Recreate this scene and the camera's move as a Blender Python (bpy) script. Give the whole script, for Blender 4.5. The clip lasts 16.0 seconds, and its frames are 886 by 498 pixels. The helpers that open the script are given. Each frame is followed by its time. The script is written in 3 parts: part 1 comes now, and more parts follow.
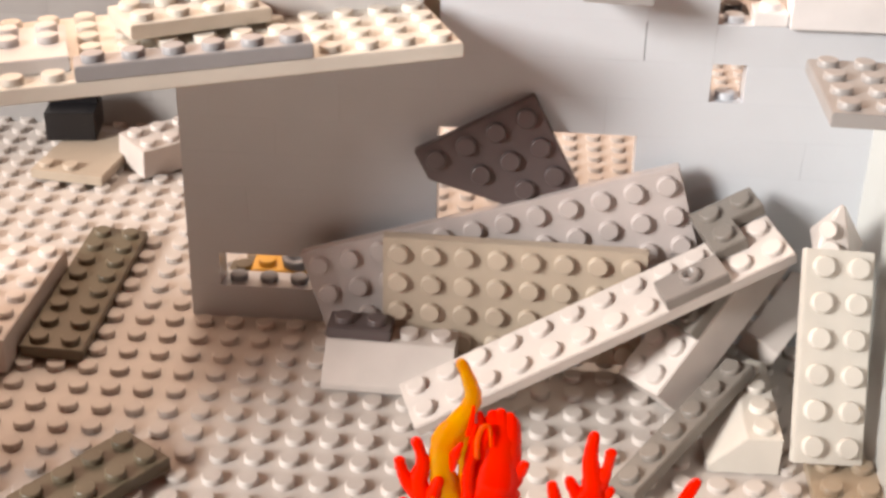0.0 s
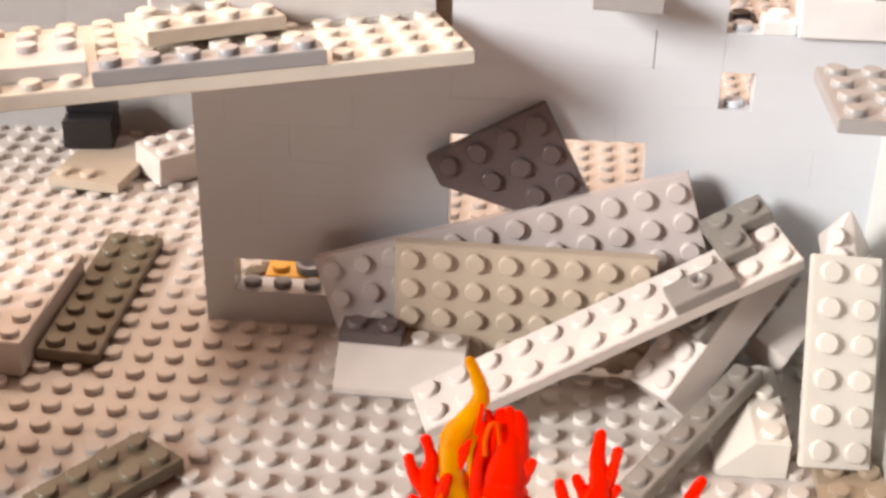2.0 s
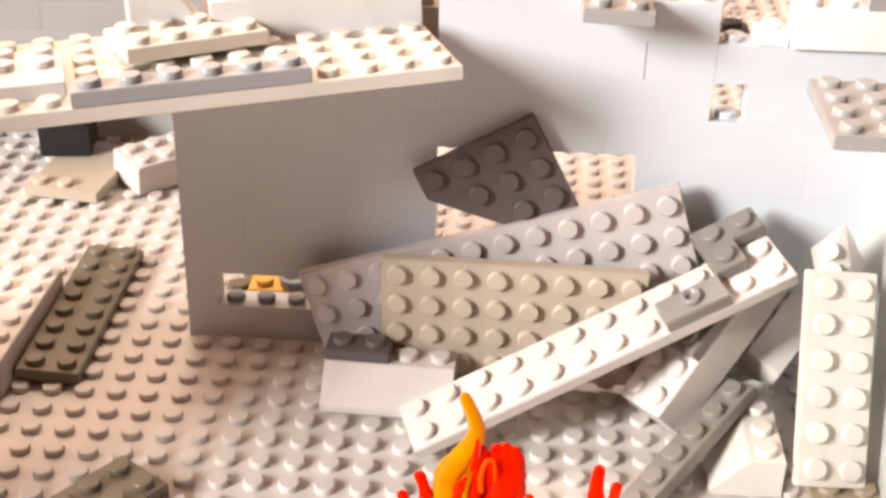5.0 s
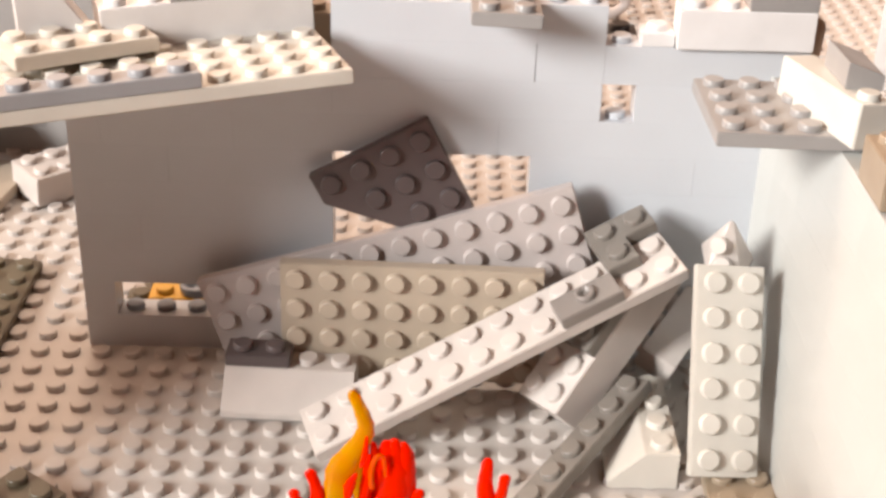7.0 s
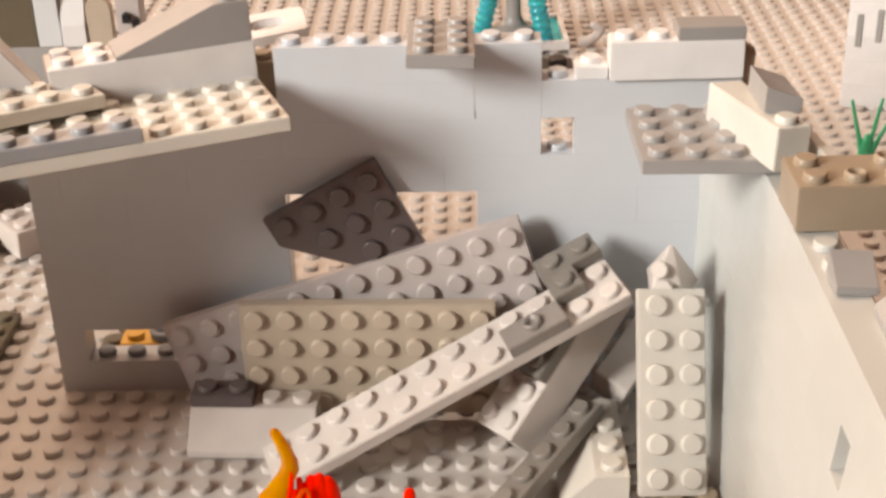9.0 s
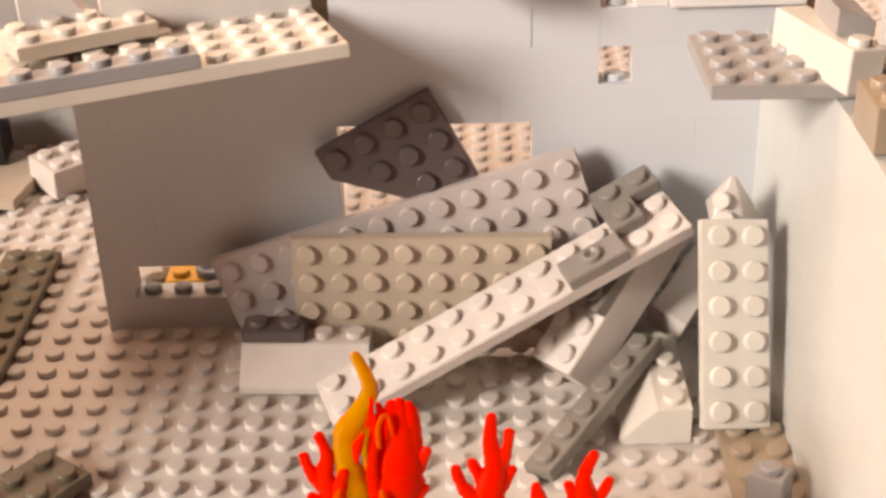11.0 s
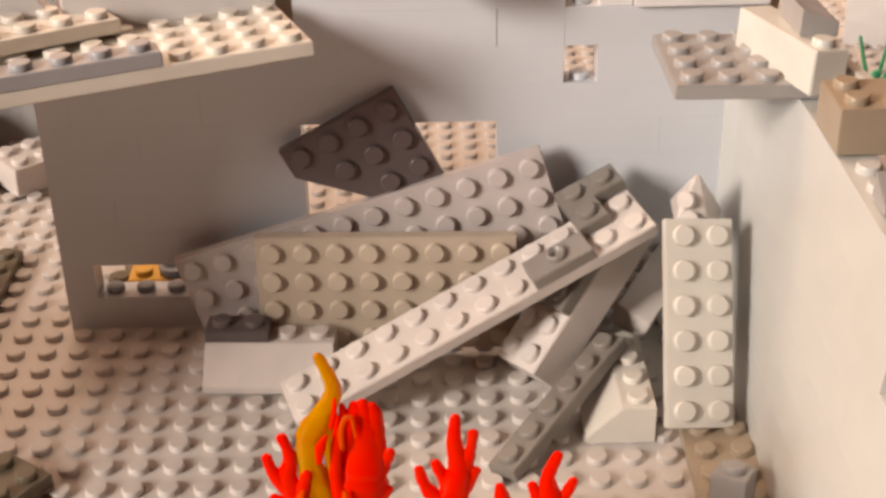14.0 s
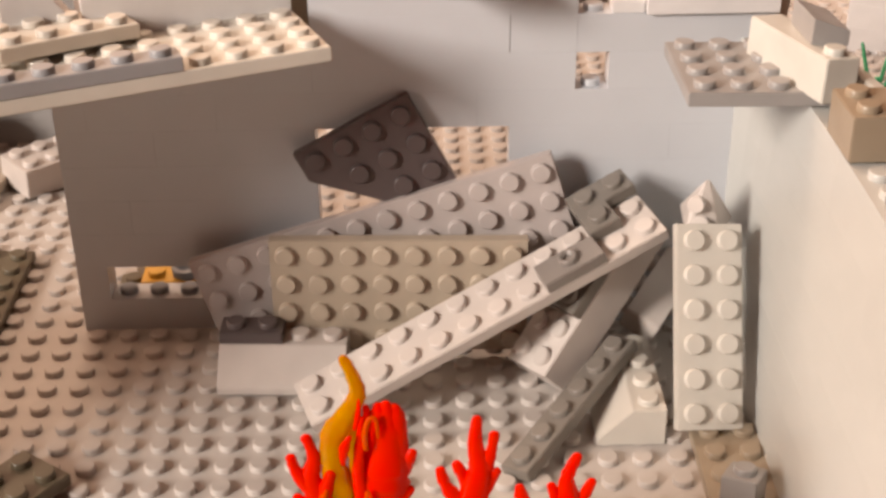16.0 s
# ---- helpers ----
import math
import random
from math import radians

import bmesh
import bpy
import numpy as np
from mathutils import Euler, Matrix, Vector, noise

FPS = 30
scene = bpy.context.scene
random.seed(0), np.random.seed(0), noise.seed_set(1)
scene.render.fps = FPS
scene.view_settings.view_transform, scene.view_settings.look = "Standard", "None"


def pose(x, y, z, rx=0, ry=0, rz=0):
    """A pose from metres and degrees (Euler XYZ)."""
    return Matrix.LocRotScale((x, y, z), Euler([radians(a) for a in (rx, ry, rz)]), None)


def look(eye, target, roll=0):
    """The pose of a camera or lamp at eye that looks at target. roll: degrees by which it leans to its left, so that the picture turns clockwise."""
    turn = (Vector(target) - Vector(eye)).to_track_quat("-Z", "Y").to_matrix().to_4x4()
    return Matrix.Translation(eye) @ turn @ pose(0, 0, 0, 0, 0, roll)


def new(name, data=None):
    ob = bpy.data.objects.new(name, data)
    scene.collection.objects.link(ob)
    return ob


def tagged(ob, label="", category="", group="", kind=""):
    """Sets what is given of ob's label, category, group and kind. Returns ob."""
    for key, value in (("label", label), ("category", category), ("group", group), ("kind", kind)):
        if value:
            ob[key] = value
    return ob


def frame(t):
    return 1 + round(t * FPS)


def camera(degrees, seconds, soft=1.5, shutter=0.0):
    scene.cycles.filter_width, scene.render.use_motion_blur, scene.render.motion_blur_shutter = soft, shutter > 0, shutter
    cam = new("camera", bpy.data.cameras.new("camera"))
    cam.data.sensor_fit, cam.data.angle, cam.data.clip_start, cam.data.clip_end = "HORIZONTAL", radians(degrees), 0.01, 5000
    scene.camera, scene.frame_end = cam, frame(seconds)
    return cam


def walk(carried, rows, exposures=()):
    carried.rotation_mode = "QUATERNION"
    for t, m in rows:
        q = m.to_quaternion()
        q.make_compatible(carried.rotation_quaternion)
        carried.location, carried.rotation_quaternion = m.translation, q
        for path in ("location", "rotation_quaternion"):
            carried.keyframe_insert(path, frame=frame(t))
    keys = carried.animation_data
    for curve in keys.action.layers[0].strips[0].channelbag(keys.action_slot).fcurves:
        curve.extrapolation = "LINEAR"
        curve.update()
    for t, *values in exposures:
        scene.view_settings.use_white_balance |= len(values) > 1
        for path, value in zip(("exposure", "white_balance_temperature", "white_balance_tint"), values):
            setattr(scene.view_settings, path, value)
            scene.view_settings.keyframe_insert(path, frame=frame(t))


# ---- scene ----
U = 0.008            # one stud pitch of the toy bricks, in metres
PL, BR = 0.4, 1.2    # heights of a plate and of a brick, in studs
STUD_R, STUD_H = 0.3, 0.2

# ---- camera and walk ----
DEG = 35.056
PATH = [
    (0, (0.08553, -0.31057, 0.19720), (0.06895, -0.04906, 0.05113), 1.245),
    (0.5, (0.08715, -0.31196, 0.19737), (0.06817, -0.05003, 0.05235), 0.869),
    (1, (0.08665, -0.31251, 0.19776), (0.06841, -0.05049, 0.05281), 0.917),
    (1.5, (0.08320, -0.31333, 0.19642), (0.06458, -0.05196, 0.05034), 1.883),
    (2, (0.08698, -0.31507, 0.19656), (0.06681, -0.05208, 0.05362), 1.067),
    (2.5, (0.08633, -0.31481, 0.19590), (0.07008, -0.05168, 0.05274), 1.675),
    (3, (0.08743, -0.31579, 0.19730), (0.07343, -0.05133, 0.05635), 1.961),
    (3.2, (0.08615, -0.31453, 0.19668), (0.06605, -0.05182, 0.05323), 0.862),
    (5.3, (0.08332, -0.30557, 0.20112), (0.07164, -0.04428, 0.05418), 1.400),
    (5.5, (0.08381, -0.30544, 0.20060), (0.07570, -0.04432, 0.05312), 1.272),
    (6, (0.08546, -0.30461, 0.20019), (0.07743, -0.04472, 0.05054), 1.716),
    (6.5, (0.08914, -0.30473, 0.19969), (0.09282, -0.04356, 0.05212), 1.730),
    (7, (0.08952, -0.30915, 0.20065), (0.09121, -0.04601, 0.05658), 1.731),
    (7.5, (0.09291, -0.30769, 0.19983), (0.09494, -0.04475, 0.05541), 1.694),
    (8, (0.09708, -0.30755, 0.19957), (0.09786, -0.04531, 0.05387), 1.079),
    (8.5, (0.10362, -0.31182, 0.20363), (0.09660, -0.04519, 0.06632), -1.046),
    (9, (0.11052, -0.31671, 0.20703), (0.10433, -0.05091, 0.06807), -1.707),
    (9.2, (0.11044, -0.31798, 0.20784), (0.09785, -0.05438, 0.06517), -2.016),
    (11.3, (0.09443, -0.31414, 0.19836), (0.08987, -0.05309, 0.05061), -1.686),
    (11.5, (0.09396, -0.31380, 0.19847), (0.09008, -0.05324, 0.04983), -1.526),
    (12, (0.09479, -0.31400, 0.19872), (0.09275, -0.05356, 0.04983), -1.257),
    (12.5, (0.09446, -0.31273, 0.19947), (0.09534, -0.05360, 0.04832), -0.980),
    (13, (0.09302, -0.31311, 0.19841), (0.09382, -0.05291, 0.04909), -0.814),
    (13.5, (0.09359, -0.31351, 0.19854), (0.09540, -0.05275, 0.05022), -0.743),
    (14, (0.09675, -0.31369, 0.19905), (0.09797, -0.05242, 0.05161), -1.096),
    (14.5, (0.09698, -0.31410, 0.19907), (0.09898, -0.05215, 0.05287), -1.010),
    (15, (0.09541, -0.31354, 0.19849), (0.09875, -0.05163, 0.05222), -0.851),
    (15.5, (0.09333, -0.31413, 0.19967), (0.09582, -0.05206, 0.05368), -0.990),
    (16, (0.09111, -0.31682, 0.20156), (0.09459, -0.05547, 0.05431), -0.595),
]
EXPOSURES = [
    (0.0, 0.09, 7850, 20), (1.5, 0.21, 7850, 21), (2.5, 0.24, 7650, 19), (3.2, 0.30, 7550, 19), (5.5, 0.48, 7750, 19), (7.0, 0.11, 7750, 19), (8.2, 0.0, 7850, 19),
    (9.0, -0.22, 8150, 18), (11.3, -0.08, 9150, 26), (12.5, -0.08, 9150, 26), (14.5, -0.41, 8850, 25), (16.0, -0.38, 8950, 26)]

cam = camera(DEG, 16.0, soft=3.0)
walk(cam, [(t, look(eye, target, roll)) for t, eye, target, roll in PATH], EXPOSURES)

# ---- world and light ----
world = bpy.data.worlds.new("room")
scene.world = world
world.use_nodes = True
wn, wl = world.node_tree.nodes, world.node_tree.links
bg = wn["Background"]
# the room: dim warm sides, a bright warm lobe added from behind on the left
tc = wn.new("ShaderNodeTexCoord")
toward = wn.new("ShaderNodeVectorMath")
toward.operation = "DOT_PRODUCT"
wl.new(tc.outputs["Generated"], toward.inputs[0])
toward.inputs[1].default_value = (-0.66, 0.57, 0.49)
up = wn.new("ShaderNodeMapRange")
up.inputs["From Min"].default_value, up.inputs["From Max"].default_value = 0.45, 1.0
up.interpolation_type = "SMOOTHSTEP"
wl.new(toward.outputs["Value"], up.inputs["Value"])
shade = wn.new("ShaderNodeMix")
shade.data_type = "RGBA"
shade.inputs[6].default_value = (0.085, 0.030, 0.016, 1)
shade.inputs[7].default_value = (2.05, 1.50, 1.19, 1)
wl.new(up.outputs[0], shade.inputs["Factor"])
wl.new(shade.outputs[2], bg.inputs["Color"])
bg.inputs["Strength"].default_value = 1.08

# daylight from a window to the left of the camera, low over the table
window_light = bpy.data.lights.new("window_light", "AREA")
window_light.shape, window_light.size, window_light.size_y = "RECTANGLE", 0.55, 0.80
window_light.energy = 104
window_light.color = (0.82, 0.93, 1.0)
new("window_light", window_light).matrix_world = look((-1.70, -1.32, 1.06), (0.10, 0.0, 0.06))

# the warm lamp on the ceiling
ceiling_lamp = bpy.data.lights.new("ceiling_lamp", "AREA")
ceiling_lamp.shape, ceiling_lamp.size = "DISK", 0.30
ceiling_lamp.energy = 5.5
ceiling_lamp.color = (1.0, 0.90, 0.80)
new("ceiling_lamp", ceiling_lamp).matrix_world = look((-0.12, 0.46, 1.0), (0.10, 0.10, 0.0))


# ---- materials ----
def plastic(name, rgb, rough=0.32, vary=0.06, dirt=0.10, grain=0.05, wear=1.0):
    """Moulded plastic: slight tint per piece, faint dust and fine scratches."""
    m = bpy.data.materials.new(name)
    m.use_nodes = True
    nt = m.node_tree
    n, l = nt.nodes, nt.links
    bsdf = n["Principled BSDF"]
    geo = n.new("ShaderNodeTexCoord")
    info = n.new("ShaderNodeObjectInfo")
    big = n.new("ShaderNodeTexNoise")
    big.inputs["Scale"].default_value, big.inputs["Detail"].default_value = 90, 4
    fine = n.new("ShaderNodeTexNoise")
    fine.inputs["Scale"].default_value, fine.inputs["Detail"].default_value = 1400, 3
    l.new(geo.outputs["Object"], big.inputs["Vector"])
    l.new(geo.outputs["Object"], fine.inputs["Vector"])
    ramp = n.new("ShaderNodeMapRange")
    ramp.inputs["From Min"].default_value, ramp.inputs["From Max"].default_value = 0.35, 0.75
    ramp.inputs["To Min"].default_value, ramp.inputs["To Max"].default_value = 1.0, 1.0 - dirt
    l.new(big.outputs["Fac"], ramp.inputs["Value"])
    per = n.new("ShaderNodeMapRange")
    per.inputs["To Min"].default_value, per.inputs["To Max"].default_value = 1 - vary, 1 + vary
    l.new(info.outputs["Random"], per.inputs["Value"])
    mul = n.new("ShaderNodeMath")
    mul.operation = "MULTIPLY"
    l.new(ramp.outputs[0], mul.inputs[0])
    l.new(per.outputs[0], mul.inputs[1])
    mix = n.new("ShaderNodeMix")
    mix.data_type, mix.blend_type = "RGBA", "MULTIPLY"
    mix.inputs["Factor"].default_value = 1.0
    mix.inputs[6].default_value = (*rgb, 1)
    l.new(mul.outputs[0], mix.inputs[7])
    l.new(mix.outputs[2], bsdf.inputs["Base Color"])
    ro = n.new("ShaderNodeMapRange")
    ro.inputs["To Min"].default_value, ro.inputs["To Max"].default_value = rough - 0.08 * wear, rough + 0.14 * wear
    l.new(big.outputs["Fac"], ro.inputs["Value"])
    l.new(ro.outputs[0], bsdf.inputs["Roughness"])
    bump = n.new("ShaderNodeBump")
    bump.inputs["Strength"].default_value, bump.inputs["Distance"].default_value = grain, 0.0002
    l.new(fine.outputs["Fac"], bump.inputs["Height"])
    l.new(bump.outputs[0], bsdf.inputs["Normal"])
    bsdf.inputs["IOR"].default_value = 1.5
    return m


def clear_plastic(name, rgb, glow=0.0):
    m = bpy.data.materials.new(name)
    m.use_nodes = True
    n, l = m.node_tree.nodes, m.node_tree.links
    b = n["Principled BSDF"]
    tex = n.new("ShaderNodeTexNoise")
    tex.inputs["Scale"].default_value = 160
    co = n.new("ShaderNodeTexCoord")
    l.new(co.outputs["Object"], tex.inputs["Vector"])
    ramp = n.new("ShaderNodeValToRGB")
    ramp.color_ramp.elements[0].position, ramp.color_ramp.elements[0].color = 0.35, (*rgb, 1)
    ramp.color_ramp.elements[1].position, ramp.color_ramp.elements[1].color = 0.75, (rgb[0], rgb[1] * 1.5 + 0.004, rgb[2] * 1.3, 1)
    l.new(tex.outputs["Fac"], ramp.inputs["Fac"])
    l.new(ramp.outputs["Color"], b.inputs["Base Color"])
    b.inputs["Roughness"].default_value = 0.16
    b.inputs["Specular IOR Level"].default_value = 0.14
    b.inputs["Transmission Weight"].default_value = glow
    b.inputs["IOR"].default_value = 1.45
    b.inputs["Subsurface Weight"].default_value = 0.25
    b.inputs["Subsurface Radius"].default_value = (0.004, 0.001, 0.0005)
    return m


LIGHT_GREY = plastic("light_grey_plastic", (0.60, 0.548, 0.515))
PALE_GREY = plastic("pale_grey_plastic", (0.60, 0.62, 0.64), vary=0.03, dirt=0.05)
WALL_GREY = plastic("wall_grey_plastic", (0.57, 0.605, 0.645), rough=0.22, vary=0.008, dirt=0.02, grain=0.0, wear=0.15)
WARM_GREY = plastic("warm_grey_plastic", (0.595, 0.57, 0.52))
BASE_GREY = plastic("baseplate_grey_plastic", (0.515, 0.475, 0.445), rough=0.36, vary=0.02, dirt=0.08)
MID_GREY = plastic("mid_grey_plastic", (0.33, 0.32, 0.315))
SOFT_GREY = plastic("soft_grey_plastic", (0.49, 0.44, 0.425))
OLD_GREY = plastic("old_grey_plastic", (0.21, 0.19, 0.17))
DARK_GREY = plastic("dark_grey_plastic", (0.108, 0.085, 0.085))
TAN_GREY = plastic("tan_grey_plastic", (0.47, 0.39, 0.31))
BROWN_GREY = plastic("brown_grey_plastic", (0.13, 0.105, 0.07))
SAND = plastic("sand_brown_plastic", (0.33, 0.26, 0.19))
CREAM = plastic("cream_plastic", (0.70, 0.665, 0.60))
WHITE = plastic("white_plastic", (0.77, 0.76, 0.76))
BLACK = plastic("black_plastic", (0.012, 0.012, 0.014))
YELLOW = plastic("yellow_plastic", (0.85, 0.48, 0.08))
IVORY = plastic("ivory_plastic", (0.60, 0.60, 0.56))
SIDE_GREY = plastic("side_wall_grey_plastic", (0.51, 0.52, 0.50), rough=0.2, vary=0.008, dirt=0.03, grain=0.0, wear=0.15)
TAUPE = plastic("taupe_plastic", (0.26, 0.232, 0.215))
STRIP_GREY = plastic("strip_grey_plastic", (0.34, 0.345, 0.36))
BLUE_GREY = plastic("blue_grey_plastic", (0.22, 0.25, 0.29))
TEAL = clear_plastic("teal_clear_plastic", (0.02, 0.50, 0.62), 0.35)
GREEN = plastic("green_plastic", (0.02, 0.42, 0.20))
RED_CLEAR = clear_plastic("red_orange_clear_plastic", (1.0, 0.008, 0.0), 0.15)
ORANGE_CLEAR = clear_plastic("yellow_orange_clear_plastic", (0.95, 0.33, 0.0), 0.65)
FLAME_MIX = clear_plastic("orange_clear_plastic", (1.0, 0.09, 0.0), 0.4)
BROWN_TABLE = plastic("table_wood", (0.34, 0.25, 0.17), rough=0.5, vary=0, dirt=0.35)


# ---- builders ----
def mesh_of(bm, name, mat, smooth=False):
    me = bpy.data.meshes.new(name)
    bm.normal_update()
    bm.to_mesh(me)
    bm.free()
    me.materials.append(mat)
    if smooth:
        for p in me.polygons:
            p.use_smooth = True
    return me


def part(name, data, parent, m=None, label=""):
    ob = new(name, data)
    ob.parent = parent
    if m is not None:
        ob.matrix_local = m
    if label:
        ob["label"] = label
    return ob


def P(x, y, z, rx=0, ry=0, rz=0):
    """A pose in studs and degrees."""
    return pose(x * U, y * U, z * U, rx, ry, rz)


def solid(outline, depth, bevel=0.03, axis="z"):
    """A prism from an outline in studs: pulled up by depth (axis z), or along x from an outline in y, z."""
    bm = bmesh.new()
    if axis == "z":
        vs = [bm.verts.new((a * U, b * U, 0)) for a, b in outline]
        shift = (0, 0, depth * U)
    else:
        vs = [bm.verts.new((0, a * U, b * U)) for a, b in outline]
        shift = (depth * U, 0, 0)
    f = bm.faces.new(vs)
    r = bmesh.ops.extrude_face_region(bm, geom=[f])
    bmesh.ops.translate(bm, vec=shift, verts=[v for v in r["geom"] if isinstance(v, bmesh.types.BMVert)])
    bmesh.ops.recalc_face_normals(bm, faces=bm.faces)
    if bevel:
        bmesh.ops.bevel(bm, geom=list(bm.edges), offset=bevel * U, segments=2, affect="EDGES", clamp_overlap=True)
    return bm


def box(nx, ny, h, bevel=0.03, gap=0.012):
    g = gap
    return solid([(g, g), (nx - g, g), (nx - g, ny - g), (g, ny - g)], h, bevel)


MESHES = {}


def stud_mesh(mat, hollow=False):
    key = ("stud", mat.name, hollow)
    if key not in MESHES:
        bm = bmesh.new()
        n, e = 20, 0.035
        prof = [(STUD_R, 0), (STUD_R, STUD_H - e), (STUD_R - e, STUD_H)]
        if hollow:
            prof += [(STUD_R * 0.62, STUD_H), (STUD_R * 0.62, 0.02)]
        rings = [[bm.verts.new((r * U * math.cos(2 * math.pi * k / n), r * U * math.sin(2 * math.pi * k / n), z * U)) for k in range(n)] for r, z in prof]
        for a, b in zip(rings, rings[1:]):
            for k in range(n):
                bm.faces.new((a[k], a[(k + 1) % n], b[(k + 1) % n], b[k]))
        bm.faces.new(rings[-1])
        me = mesh_of(bm, "stud", mat, True)
        for p in me.polygons:
            if len(p.vertices) > 4:
                p.use_smooth = False
        MESHES[key] = me
    return MESHES[key]


def thing(name, m, label, category, group=""):
    root = new(name)
    root.empty_display_size = 0.004
    root.matrix_world = m
    return tagged(root, label, category, group)


def studs_on(root, mat, cells, h, hollow=()):
    for i, j in cells:
        part("stud", stud_mesh(mat, (i, j) in hollow), root, P(i + 0.5, j + 0.5, h - 0.004))


def cells(nx, ny, skip=()):
    return [(i, j) for i in range(nx) for j in range(ny) if (i, j) not in skip]


def brick(name, nx, ny, h, mat, m, label, category="toy brick", group="", skip=(), hollow=()):
    root = thing(name, m, label, category, group)
    key = ("box", nx, ny, h, mat.name)
    if key not in MESHES:
        MESHES[key] = mesh_of(box(nx, ny, h), "body", mat)
    part("body", MESHES[key], root)
    studs_on(root, mat, cells(nx, ny, skip), h, hollow)
    return root


def tile(name, nx, ny, mat, m, label, group=""):
    root = thing(name, m, label, "toy tile", group)
    part("body", mesh_of(box(nx, ny, PL), "body", mat), root)
    return root


def slope(name, n, mat, m, label, run=1, h=BR, top=1, studs=None, group="", low=0.22):
    """A roof brick: n long (x), a stud row of depth top at the back, a slope of depth run in front."""
    root = thing(name, m, label, "slope brick", group)
    d = run + top
    bm = solid([(0, 0), (d, 0), (d, h), (run, h), (0, low)], n - 0.02, 0.025, axis="x")
    part("body", mesh_of(bm, "body", mat), root)
    studs_on(root, mat, [(i, j + run) for i, j in (cells(n, top) if studs is None else studs)], h)
    return root

rng_flame = random.Random(5)


def tongue(pts, radii, flat=0.6, wobble=0.0):
    """A tapered, bent tube through points (x, y, z, in studs), flattened front to back, with round ends."""
    bm = bmesh.new()
    n = 12
    path = []
    for k in range(len(pts) - 1):
        p0, p1, p2, p3 = (Vector(pts[max(0, min(len(pts) - 1, q))]) for q in (k - 1, k, k + 1, k + 2))
        for s in range(5):
            t = s / 5
            path.append((0.5 * (2 * p1 + (p2 - p0) * t + (2 * p0 - 5 * p1 + 4 * p2 - p3) * t * t + (3 * p1 - p0 - 3 * p2 + p3) * t ** 3), radii[k] + (radii[k + 1] - radii[k]) * t))
    path.append((Vector(pts[-1]), radii[-1]))
    path = [(c, r * rng_flame.uniform(1 - wobble, 1 + wobble)) for c, r in path]
    tip = path[-1]
    way = (tip[0] - path[-2][0]).normalized()
    path += [(tip[0] + way * tip[1] * 0.5, tip[1] * 0.8), (tip[0] + way * tip[1] * 0.8, tip[1] * 0.4)]
    rings = []
    for k, (c, r) in enumerate(path):
        d = (path[min(k + 1, len(path) - 1)][0] - path[max(k - 1, 0)][0]).normalized()
        side = d.cross(Vector((0, 1, 0))).normalized()
        deep = side.cross(d)
        rings.append([bm.verts.new((c + side * r * math.cos(2 * math.pi * a / n) + deep * r * flat * math.sin(2 * math.pi * a / n)) * U) for a in range(n)])
    for a, b in zip(rings, rings[1:]):
        for k in range(n):
            bm.faces.new((a[k], a[(k + 1) % n], b[(k + 1) % n], b[k]))
    bm.faces.new(rings[0])
    bm.faces.new(rings[-1])
    bmesh.ops.recalc_face_normals(bm, faces=bm.faces)
    return bm


# ---- large structure ----
WALL_Y = 1.0          # wall thickness in studs


def wall_rows(root, rows, mat, depth=1.0):
    """Courses of bricks, each a part: (z course, [(x start, length), ...])."""
    for z, runs in rows:
        for x, n in runs:
            key = ("wallbrick", n, depth, mat.name)
            if key not in MESHES:
                MESHES[key] = mesh_of(box(n, depth, BR, 0.007, 0.0015), "brick", mat)
            part("brick", MESHES[key], root, P(x, 0, z * BR))


back = tagged(new("wall_back"), "pale grey toy brick wall with window gaps, standing on the baseplate", "wall", kind="structure")
rows = [
    (0, [(0, 6), (6, 8), (14, 6.93)]),
    (1, [(0, 1), (4, 4), (8, 6), (14, 6.93)]),
    (2, [(0, 4), (4, 4), (14, 4), (18, 2.93)]),
    (3, [(0, 2), (2, 6), (14, 3), (17, 3.93)]),
    (4, [(0, 8), (14, 6.93)]),
    (5, [(0, 3), (3, 5), (14, 5), (19, 1.93)]),
    (6, [(0, 1), (1, 4), (5, 8), (13, 7.93)]),
    (7, [(0, 4), (4, 4), (8, 8), (17, 3.93)]),
    (8, [(8, 5.98), (14, 2), (16, 6)]),
    (9, [(8, 6), (14, 2)]),
]
wall_rows(back, rows, WALL_GREY)
part("top_plate", mesh_of(box(8, 1, PL), "top_plate", WALL_GREY), back, P(0, 0, 8 * BR))
studs_on(back, WALL_GREY, [(i, 0) for i in range(8, 16)], 10 * BR)
studs_on(back, WALL_GREY, [(16, 0)], 9 * BR)
studs_on(back, WALL_GREY, [(16, 0)], 7 * BR)
# studs in the low gap, coloured darker than their wall for the shade there
studs_on(back, BLUE_GREY, [(1, 0), (2, 0), (3, 0)], BR)

# the side wall stands upright at the corner and leans outward further on
right = tagged(new("wall_right"), "pale grey toy brick wall leaning outward, with a small slit", "wall", kind="structure")
right.matrix_world = P(20.93, 1, 0, 0, 0, -90.5)


